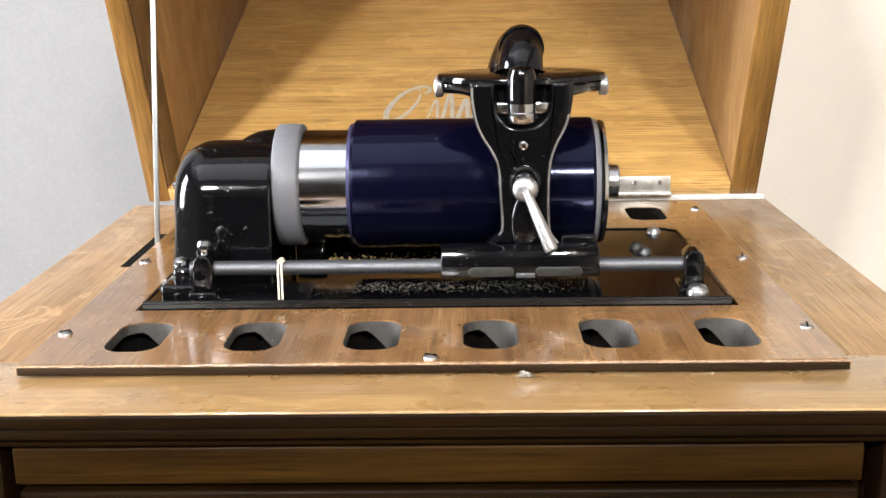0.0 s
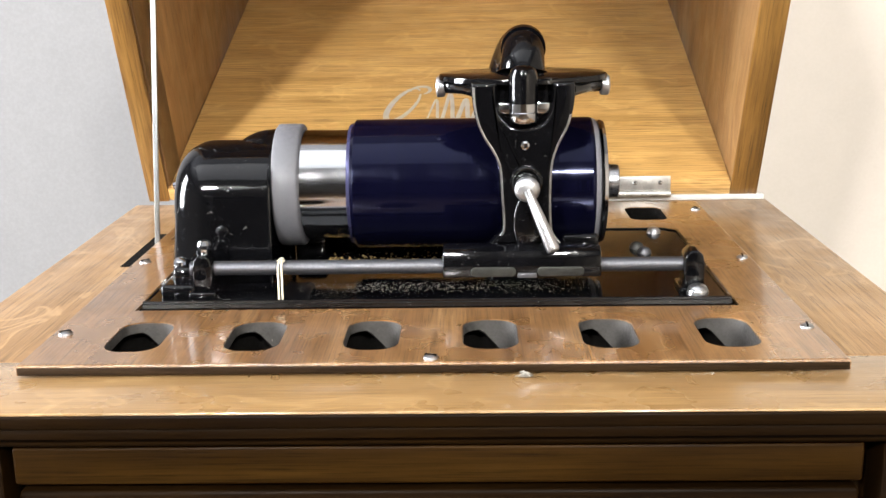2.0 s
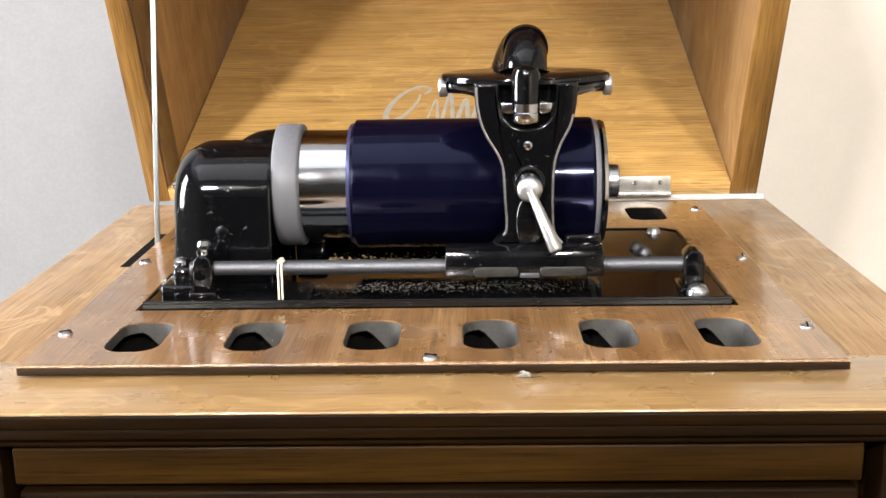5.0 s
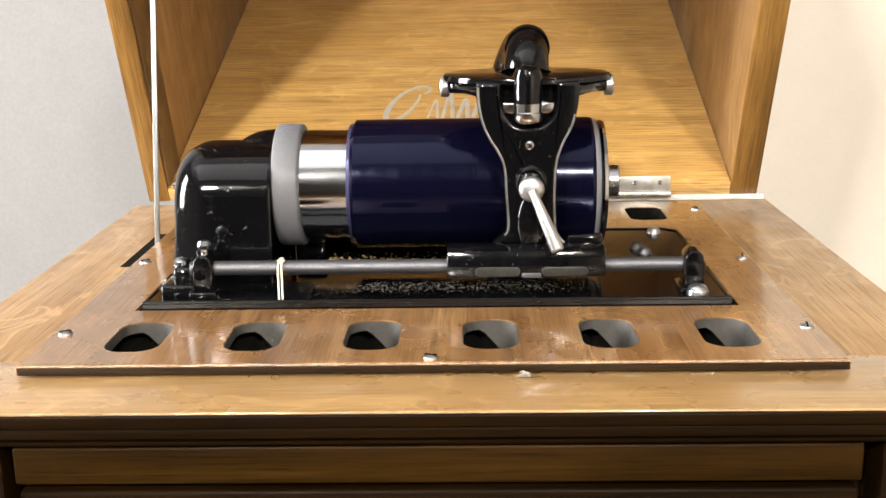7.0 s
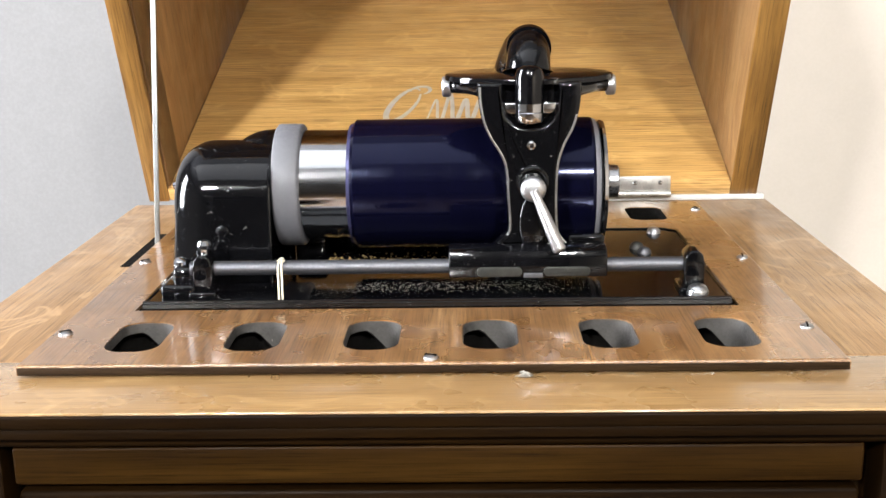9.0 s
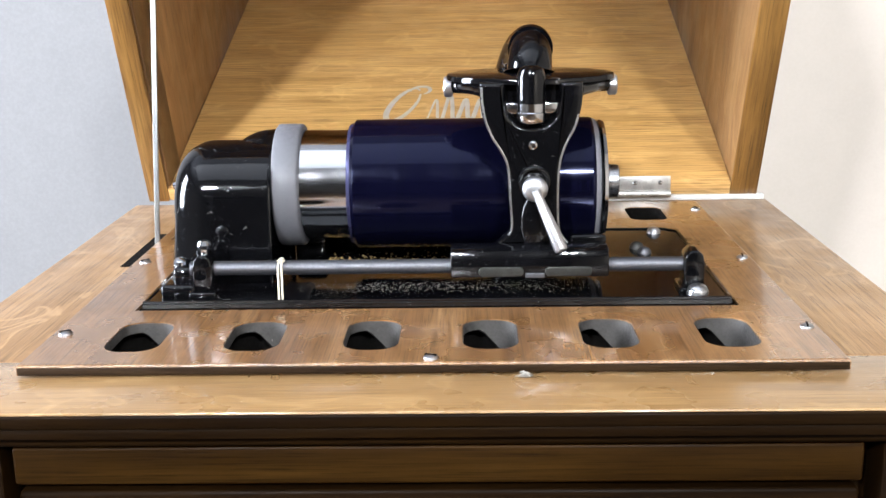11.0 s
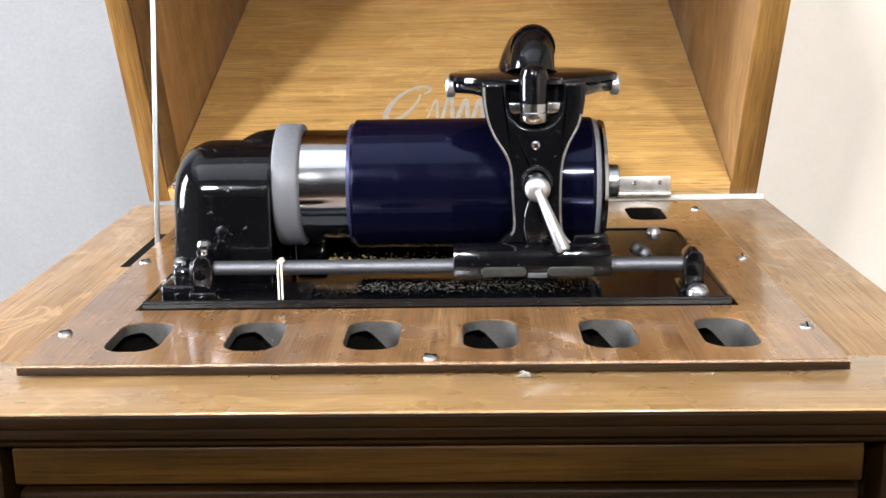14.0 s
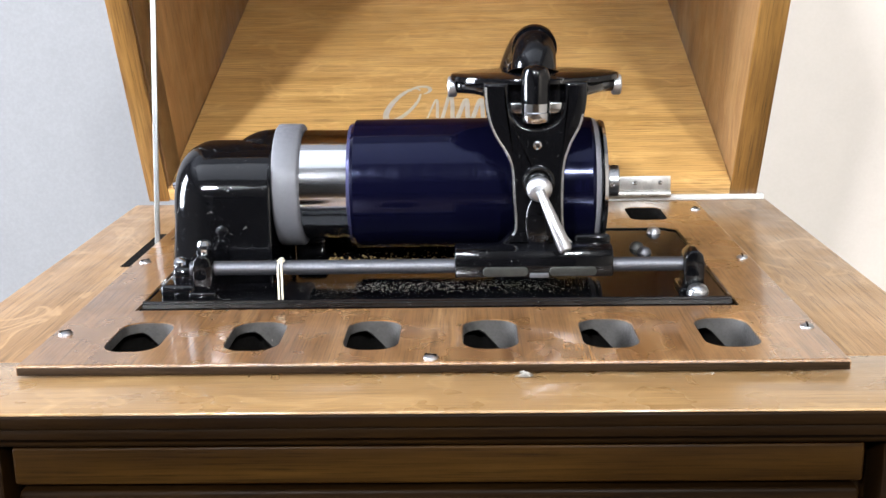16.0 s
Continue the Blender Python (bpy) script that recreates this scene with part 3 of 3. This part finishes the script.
def works():
    w = thing("phonograph_works", "black enamelled iron phonograph works on the board", "phonograph works", (0, 0, 0))
    plate = part("bedplate", slab([(-0.0786, -0.0600), (0.1540, -0.0600), (0.1540, 0.056), (0.1475, 0.0625), (-0.0786, 0.0625)], [], -0.012, PZ, 0.0006), BLACK_FLAT, w, "glossy black bedplate", False)
    lip = slab([(-0.0784, -0.0598), (0.1538, -0.0598), (0.1538, 0.0559), (0.1474, 0.0623), (-0.0784, 0.0623)],
               [[(-0.0770, -0.0584), (0.1524, -0.0584), (0.1524, 0.0553), (0.1468, 0.0609), (-0.0770, 0.0609)]], PZ - 0.0003, PZ + 0.0007, 0.0003)
    part("plate_lip", lip, BLACK_FLAT, plate, "", False)
    for xa, ya, yb, r in ((0.1533, -0.0595, -0.0520, 0.0004), (-0.0780, -0.0596, -0.0570, 0.0004)):
        part("worn_glint_edge", tube([(xa, ya, PZ + 0.0004), (xa, (ya + yb) / 2, PZ + 0.0005), (xa, yb, PZ + 0.0004)], [r * 0.4, r, r * 0.4], 8), WORN, plate, "edge rubbed bright, its glint drawn as metal")
    # gear cover: arched over the axis, its outer end well rounded
    bm = bmesh.new()
    xl, xr, fil = -0.0744, -0.0322, 0.0145
    rings = []
    xs = [xl + fil * (1 - math.cos(radians(a))) for a in range(0, 91, 9)] + [xl + fil + (xr - xl - fil) * k / 4 for k in range(1, 5)]
    for k, x in enumerate(xs):
        a = min(radians(9 * k), math.pi / 2)
        cut = fil * (1 - math.sin(a)) if k <= 10 else 0.0
        ry, top, spring = 0.0290 - cut * 0.9, 0.0582 - cut, 0.0300 - cut * 0.3
        ring = []
        for j in range(8):
            t = j / 7
            flare = 0.0026 * (1 - t)
            ring.append((x - flare * max(0.0, 1 - k / 8), -ry - flare * 0.6, PZ + (spring - PZ) * t))
        for j in range(1, 28):
            a2 = math.pi * j / 28
            ca, sa = math.cos(a2), math.sin(a2)
            ring.append((x, -ry * math.copysign(abs(ca) ** 0.82, ca), spring + (top - spring) * sa ** 0.82))
        for j in range(8):
            t = 1 - j / 7
            flare = 0.0026 * (1 - t)
            ring.append((x - flare * max(0.0, 1 - k / 8), ry + flare * 0.6, PZ + (spring - PZ) * t))
        rings.append([bm.verts.new(p) for p in ring])
    for p, q in zip(rings, rings[1:]):
        for j in range(len(p) - 1):
            bm.faces.new((p[j], p[j + 1], q[j + 1], q[j]))
    bm.faces.new(rings[0])
    bm.faces.new(rings[-1])
    edge = [v.co.copy() for v in rings[-1]]
    cover = part("gear_cover", bm, BLACK, w, "arched black gear cover, chipped and shiny")
    part("cover_bead", tube([p + Vector((0.0004, 0, 0)) for p in edge], 0.0007, 8), BLACK, cover)
    hump = [(-0.0335 - 0.0180 * math.cos(radians(a)), 0.0130 + 0.0106 * math.sin(radians(a))) for a in range(0, 91, 10)]
    part("gear_housing", lathe([(-0.0515, 0.0)] + hump + [(-0.0325, 0.0232), (-0.0325, 0.0)], "x", (0, 0.006, AX), 64), BLACK, cover)
    part("cover_knob", lathe([(-0.0935, 0.0), (-0.093, 0.0016), (-0.086, 0.0026)], "x", (0.0090, 0.02, 0.0350), 20), NICKEL, cover, "small nickel stud")
    # guide rod and its two posts
    rod = part("guide_rod", lathe([(-0.062, 0.0), (-0.062, 0.0029), (0.1405, 0.0029), (0.1405, 0.0)], "x", (0, -0.045, 0.0128), 32), STEEL, w, "dull steel guide rod")
    for x in (-0.0560, 0.1408):
        o = [(x - 0.0040, PZ), (x + 0.0040, PZ), (x + 0.0041, 0.014), (x + 0.0033, 0.0176), (x + 0.0012, 0.0194), (x - 0.0012, 0.0194), (x - 0.0033, 0.0176), (x - 0.0041, 0.014)]
        post = part("post", prism(o, -0.0510, -0.0395, 0.0009), BLACK, w, "black post holding the rod")
        part("post_foot", box(x - 0.0056, x + 0.0056, -0.0535, -0.037, PZ - 0.0004, PZ + 0.0022, 0.0009, 3), BLACK, post)
    post_screw = part("post_screw", lathe([(0.0, 0.0044), (0.0012, 0.0044), (0.003, 0.0034), (0.0040, 0.0016), (0.0042, 0.0)], "z", (0.1417, -0.0532, PZ), 24), WORN, w, "large domed nickel screw")
    lug = part("thumb_screw", joined(lathe([(0.0185, 0.0014), (0.021, 0.0014)], "z", (-0.0558, -0.0455, 0), 16), lathe([(0.0, 0.0), (0.0008, 0.0022), (0.0024, 0.0030), (0.0040, 0.0022), (0.0048, 0.0)], "z", (-0.0558, -0.0455, 0.0205), 20)), NICKEL, w, "nickel thumb screw")
    foot = part("cover_foot", joined(box(-0.0735, -0.0590, -0.052, -0.033, PZ - 0.0004, 0.0075, 0.002, 4), box(-0.0700, -0.0600, -0.046, -0.030, 0.006, 0.0135, 0.0028, 4)), BLACK, w)
    part("foot_bolt", lathe([(0.0, 0.0032), (0.0018, 0.003), (0.003, 0.0018), (0.0034, 0.0)], "z", (-0.0672, -0.0400, 0.0130), 20), NICKEL, w)
    for x, y, r, m in ((0.1412, 0.0530, 0.0034, WORN), (0.1307, 0.0133, 0.0032, STEEL), (0.1285, 0.0226, 0.0034, DIM)):
        part("bolt", lathe([(0.0, r), (r * 0.3, r * 0.96), (r * 0.6, r * 0.8), (r * 0.8, r * 0.6), (r * 0.95, r * 0.3), (r, 0.0)], "z", (x, y, PZ), 24), m, w)
    # rib added to block the lid's reflection, and a support bearing behind the mandrel
    part("reflection_rib", box(-0.031, 0.092, 0.030, 0.040, PZ - 0.0005, 0.0145, 0.002, 3), BLACK, w)
    part("bearing", box(-0.028, -0.014, 0.012, 0.04, PZ, 0.0135, 0.002), BLACK, w)
    clip = joined(tube(smooth_line([(-0.0240, -0.0485, 0.0165), (-0.0238, -0.0520, 0.0150), (-0.0232, -0.0560, 0.0080), (-0.0228, -0.0585, 0.0030)], 5), 0.00042, 8),
                  tube(smooth_line([(-0.0252, -0.0480, 0.0162), (-0.0252, -0.0520, 0.0148), (-0.0246, -0.0560, 0.0078), (-0.0242, -0.0585, 0.0030)], 5), 0.00042, 8),
                  tube(smooth_line([(-0.0256, -0.0480, 0.0160), (-0.0246, -0.0462, 0.0166), (-0.0236, -0.0482, 0.0165)], 5), 0.0008, 8))
    part("wire_loop", clip, IVORY, rod, "ivory wire loop over the rod")
    return w


works()


def mandrel():
    m = thing("mandrel", "polished nickel mandrel with a grey flange", "mandrel", (0, 0, AX))
    part("drum", lathe([(-0.0225, 0.0), (-0.0225, 0.0238), (0.1068, 0.0226), (0.1068, 0.0)], "x", seg=96), NICKEL, m)
    part("flange", lathe([(-0.0312, 0.0), (-0.0312, 0.0256), (-0.0306, 0.0264), (-0.0302, 0.0266), (-0.0210, 0.0266), (-0.0205, 0.0263), (-0.0199, 0.0255), (-0.0198, 0.0245), (-0.0198, 0.02)], "x", seg=96), GREY, m, "matt grey metal flange")
    part("end_cap", lathe([(0.1069, 0.0), (0.1069, 0.0262), (0.1078, 0.0268), (0.1092, 0.0262), (0.1096, 0.024), (0.1096, 0.0)], "x", seg=96), NICKEL, m)
    hub = part("hub", lathe([(0.1096, 0.0050), (0.1112, 0.0050), (0.1114, 0.0066), (0.1120, 0.0071), (0.1158, 0.0071), (0.1164, 0.0066), (0.1166, 0.0)], "x", seg=10), WORN, m, "worn nickel nut")
    part("washer", lathe([(0.1096, 0.0), (0.1096, 0.0088), (0.1104, 0.0088), (0.1106, 0.0080), (0.1106, 0.0)], "x", seg=36), NICKEL, hub)
    part("spindle", lathe([(-0.034, 0.0), (-0.034, 0.006), (-0.0312, 0.006), (-0.0312, 0.0)], "x", seg=24), STEEL, m)
    return m


MANDREL = mandrel()


def record():
    r = thing("cylinder_record", "dark blue cylinder record on the mandrel", "record", (0, 0, AX))
    part("playing_surface", lathe([(0.0016, 0.0266), (0.0030, 0.0280), (0.0036, 0.02803), (0.1025, 0.02803), (0.1036, 0.0279), (0.1042, 0.02755)], "x", seg=128), RECORD, r)
    part("left_rim", lathe([(0.0006, 0.0240), (0.0, 0.0252), (0.0002, 0.0259), (0.0016, 0.02665)], "x", seg=128), RIM, r, "shiny lavender bevelled rim")
    part("right_rim", lathe([(0.1042, 0.02757), (0.1050, 0.0273), (0.1060, 0.0267), (0.1066, 0.0255), (0.1067, 0.0240)], "x", seg=128), PALE, r, "pale bevelled rim")
    return r


RECORD_CYLINDER = record()


def carriage():
    """The travelling carriage with the reproducer; its own space equals the world at the start."""
    c = thing("reproducer_carriage", "black reproducer carriage riding on the guide rod", "reproducer carriage", (0, 0, 0))
    o = [(-0.0078, 0.0104), (0.0070, 0.0104), (0.0078, 0.0118), (0.0078, 0.0185), (0.0062, 0.0208), (0.0030, 0.0219), (-0.0040, 0.0219), (-0.0068, 0.0206), (-0.0080, 0.0180), (-0.0084, 0.0125)]
    bm = prism(o, 0.0401, 0.1027, 0.0006)
    turned(bm, Matrix(((0, 1, 0, 0), (1, 0, 0, -0.0465), (0, 0, 1, 0), (0, 0, 0, 1))))
    sleeve = part("sleeve", bm, BLACK, c, "black sleeve gripping the rod")
    for x0, x1 in ((0.0512, 0.0690), (0.0775, 0.0960)):
        part("bearing_pad", prism(rounded(x0, x1, 0.0108, 0.0146, 0.0018), -0.0553, -0.0540, 0.0003), DIM, sleeve, "dull steel bearing window")
    part("sleeve_ear", box(0.0880, 0.1027, -0.0440, -0.0385, 0.0150, 0.0248, 0.0014, 3), BLACK, sleeve)
    part("pad_plate", box(0.0697, 0.0772, -0.0556, -0.0540, 0.0103, 0.0122, 0.0002), STEEL, sleeve)
    # upright arm
    L = [(0.0575, 0.0205), (0.0610, 0.0235), (0.0636, 0.0265), (0.0640, 0.0310), (0.0634, 0.0400), (0.0626, 0.0520), (0.0605, 0.0580), (0.0565, 0.0645), (0.0538, 0.0710), (0.0524, 0.0790), (0.0522, 0.0860)]
    R = [(0.0926, 0.0860), (0.0924, 0.0780), (0.0905, 0.0690), (0.0870, 0.0620), (0.0845, 0.0540), (0.0838, 0.0420), (0.0840, 0.0310), (0.0846, 0.0262), (0.0866, 0.0230), (0.0890, 0.0205)]
    win = [(0.0834, 0.0860), (0.0836, 0.0800), (0.0828, 0.0740), (0.0790, 0.0698), (0.0729, 0.0684), (0.0670, 0.0698), (0.0630, 0.0740), (0.0620, 0.0800), (0.0622, 0.0860)]
    lo = [p.to_tuple() for p in smooth_line([(x, 0, z) for x, z in L], 4)]
    hi = [p.to_tuple() for p in smooth_line([(x, 0, z) for x, z in R], 4)]
    wi = [p.to_tuple() for p in smooth_line([(x, 0, z) for x, z in win], 4)]
    arm = part("arm", prism([(p[0], p[2]) for p in lo + [wi[-1]] + wi[::-1][1:] + hi], -0.0445, -0.0365, 0.0017), BLACK, c, "waisted black enamel arm")
    # glint of the arm's rounded edges laid on as bright beads
    for line, inset in ((lo, 0.0009), (hi, -0.0009)):
        part("worn_glint_edge", tube([(p[0] + inset, -0.0439, p[2]) for p in line[6:-1] if p[2] < 0.0845], 0.0006, 8), WORN, arm, "edge rubbed bright, its glint drawn as metal")
    part("arm_web", prism([(0.0610, 0.067), (0.0845, 0.067), (0.0845, 0.0851), (0.0610, 0.0851)], -0.0385, -0.0372, 0.0003), BLACK, arm)
    # boss and lever
    part("boss", lathe([(0.0, 0.0060), (-0.0012, 0.0066), (-0.0022, 0.0064), (-0.0026, 0.0058), (-0.0024, 0.0050), (-0.0008, 0.0047)], "y", (0.0735, -0.0445, 0.0470), 40), BLACK, arm)
    oval = [(0.0738 + 0.0056 * math.cos(radians(a)), 0.0305 + 0.0118 * math.sin(radians(a))) for a in range(0, 360, 12)]
    part("oval_pad", prism(oval, -0.0478, -0.0440, 0.0012), BLACK, arm)
    part("small_screw", lathe([(0.0, 0.0018), (-0.0006, 0.0017), (-0.0010, 0.0010), (-0.0008, 0.0)], "y", (0.0731, -0.0445, 0.0614), 20), NICKEL, arm)
    a, b = Vector((0.0737, -0.0490, 0.0447)), Vector((0.0835, -0.0600, 0.0222))
    lever = part("lever", joined(lathe([(-0.0030, 0.0), (-0.0029, 0.0020), (-0.0025, 0.0036), (-0.0016, 0.0047), (-0.0004, 0.0051), (0.0010, 0.0050), (0.0044, 0.0040)], "y", tuple(a), 32),
                                 tube([a + Vector((0, -0.003, 0)), a.lerp(b, 0.35), a.lerp(b, 0.97), b], [0.0016, 0.0021, 0.0027, 0.0022], 20)), BRUSHED, c, "dull bright nickel lift lever")
    # wing plate with knobs at its ends
    wing = [(0.0733 + 0.0345 * math.cos(radians(t)), -0.0175 + 0.0275 * math.sin(radians(t))) for t in range(0, 360, 8)]
    plate = part("wing_plate", slab(wing, [], 0.0852, 0.0874, 0.0008), BLACK, c, "thin oval black plate")
    for s, x in ((-1, 0.0392), (1, 0.1075)):
        part("bracket", tube(smooth_line([(x, -0.016, 0.0824), (x - s * 0.006, -0.020, 0.0824), (x - s * 0.011, -0.030, 0.0828), (0.0726 + s * 0.0180, -0.0400, 0.0826)], 6), [0.0030] * 19, 12), BLACK, plate)
        part("knob", lathe([(-0.0019, 0.0), (-0.0019, 0.0037), (-0.0012, 0.0043), (0.0012, 0.0043), (0.0019, 0.0037), (0.0019, 0.0)], "x", (x - 0.0003 * s, -0.016, 0.0820), 32), BRUSHED, plate, "round nickel knob")
    # elbow of the sound tube, leaning back over the record
    path = smooth_line([(0.0735, -0.010, 0.0862), (0.0737, -0.0085, 0.0900), (0.0742, -0.003, 0.0942), (0.0745, 0.008, 0.0964), (0.0732, 0.024, 0.0920), (0.0712, 0.038, 0.0780), (0.0700, 0.046, 0.055), (0.0700, 0.048, 0.012)], 6)
    n = len(path)
    girth = [0.0096 - 0.0010 * min(1, k / 18) + 0.0036 * max(0.0, min(1, (k - 18) / 12)) for k in range(n)]
    elbow = part("sound_tube", tube(path, girth, 40), BLACK, c, "curved black sound tube")
    part("seam_ridge", tube(path[15:18], 0.0096, 40), BLACK, elbow)
    part("collar", tube(path[0:3], [0.0112, 0.0110, 0.0102], 40), BLACK, elbow)
    stub = part("neck", lathe([(0.0780, 0.0), (0.0780, 0.0056), (0.0885, 0.0057), (0.0912, 0.0047), (0.0924, 0.0026), (0.0926, 0.0)], "z", (0.0724, -0.0440, 0), 36), BLACK, c, "black rounded neck")
    part("ferrule", lathe([(0.0705, 0.0), (0.0705, 0.0052), (0.0712, 0.0057), (0.0744, 0.0058), (0.0747, 0.0055), (0.0780, 0.0057), (0.0782, 0.0)], "z", (0.0724, -0.0440, 0), 36), NICKEL, stub, "nickel ferrule")
    part("cross_bar", box(0.0626, 0.0835, -0.0415, -0.0392, 0.0735, 0.0778, 0.0005), NICKEL, stub)
    return c


CARRIAGE = carriage()


# ---- grit and dust ----
def grains(name, spots, size, material, label):
    """Many tiny chips, as (x, y, z) spots."""
    rnd = random.Random(len(spots))
    verts, faces = [], []
    for x, y, z in spots:
        s = size * (0.45 + rnd.random() ** 2 * 1.3)
        o = len(verts)
        for dx, dy, dz in ((1, 0, 0), (-0.6, 0.9, 0), (-0.5, -0.8, 0), (0.1, 0.1, 0.9)):
            verts.append((x + s * dx * (0.6 + rnd.random()), y + s * dy * (0.6 + rnd.random()), z + s * dz * (0.4 + rnd.random())))
        faces += [(o, o + 1, o + 3), (o + 1, o + 2, o + 3), (o + 2, o, o + 3), (o + 2, o + 1, o)]
    me = bpy.data.meshes.new(name)
    me.from_pydata(verts, [], faces)
    me.materials.append(material)
    return tagged(new(name, me), label, "dust", "", "stuff")


rnd = random.Random(5)
spots = []
for k in range(1600):
    x = -0.02 + 0.125 * rnd.random()
    dens = 0.35 + 0.65 * (1 if 0.0 < x < 0.085 else 0)
    if rnd.random() < dens:
        spots.append((x, rnd.gauss(-0.0395, 0.0045), PZ))
grains("grit", spots, 0.00014, DUST, "pale grit scattered on the bedplate under the rod")
spots = [(-0.014 + 0.062 * rnd.random(), rnd.gauss(0.004, 0.006), PZ) for k in range(420)]
grains("rust_grit", spots, 0.00045, plain("brown_rust", (0.26, 0.17, 0.06), 0.8, 0, 0, 300, 0.5), "brown rusty grit on the bedplate under the record")
spots = [(rnd.uniform(0.02, XB1), YB0 - abs(rnd.gauss(0.0016, 0.0016)) - 0.0006, ZT) for k in range(160)]
spots += [(rnd.uniform(-0.09, 0.2), rnd.uniform(-0.155, -0.128), ZT) for k in range(26)]
grains("sawdust", spots, 0.00022, DUST, "pale dust along the board's front edge")
spots = [(rnd.uniform(XB0, XB1), rnd.uniform(YB0, -0.07), 0.0) for k in range(40)] + [(rnd.uniform(0.16, 0.22), rnd.uniform(-0.1, 0.15), ZT) for k in range(40)]
grains("dust_specks", spots, 0.00018, DUST, "fine pale dust specks on the oak top")
fluff = joined(*[tube(smooth_line([(0.0697 + rnd.gauss(0, 0.0011), -0.1283 + rnd.gauss(0, 0.0008), ZT + 0.0002 + abs(rnd.gauss(0.0006, 0.0006))) for j in range(4)], 4), 0.00012, 5) for k in range(22)])
solid("lint_ball", fluff, DUST, "small ball of pale lint on the front rail", "lint")

# ---- what moves ----
FEED = 0.00545                   # metres that the carriage travels in the clip
TURNS = 160 / 60.0               # turns of the mandrel in a second


def motions():
    walk(CARRIAGE, [(t, pose(FEED * t / 16.0, 0, 0)) for t in (0.0, 4.0, 8.0, 12.0, 16.0)])
    spin = [(k / 15.0, pose(0, 0, AX, 360.0 * TURNS * k / 15.0, 0, 0)) for k in range(241)]
    walk(MANDREL, spin)
    walk(RECORD_CYLINDER, spin)


motions()
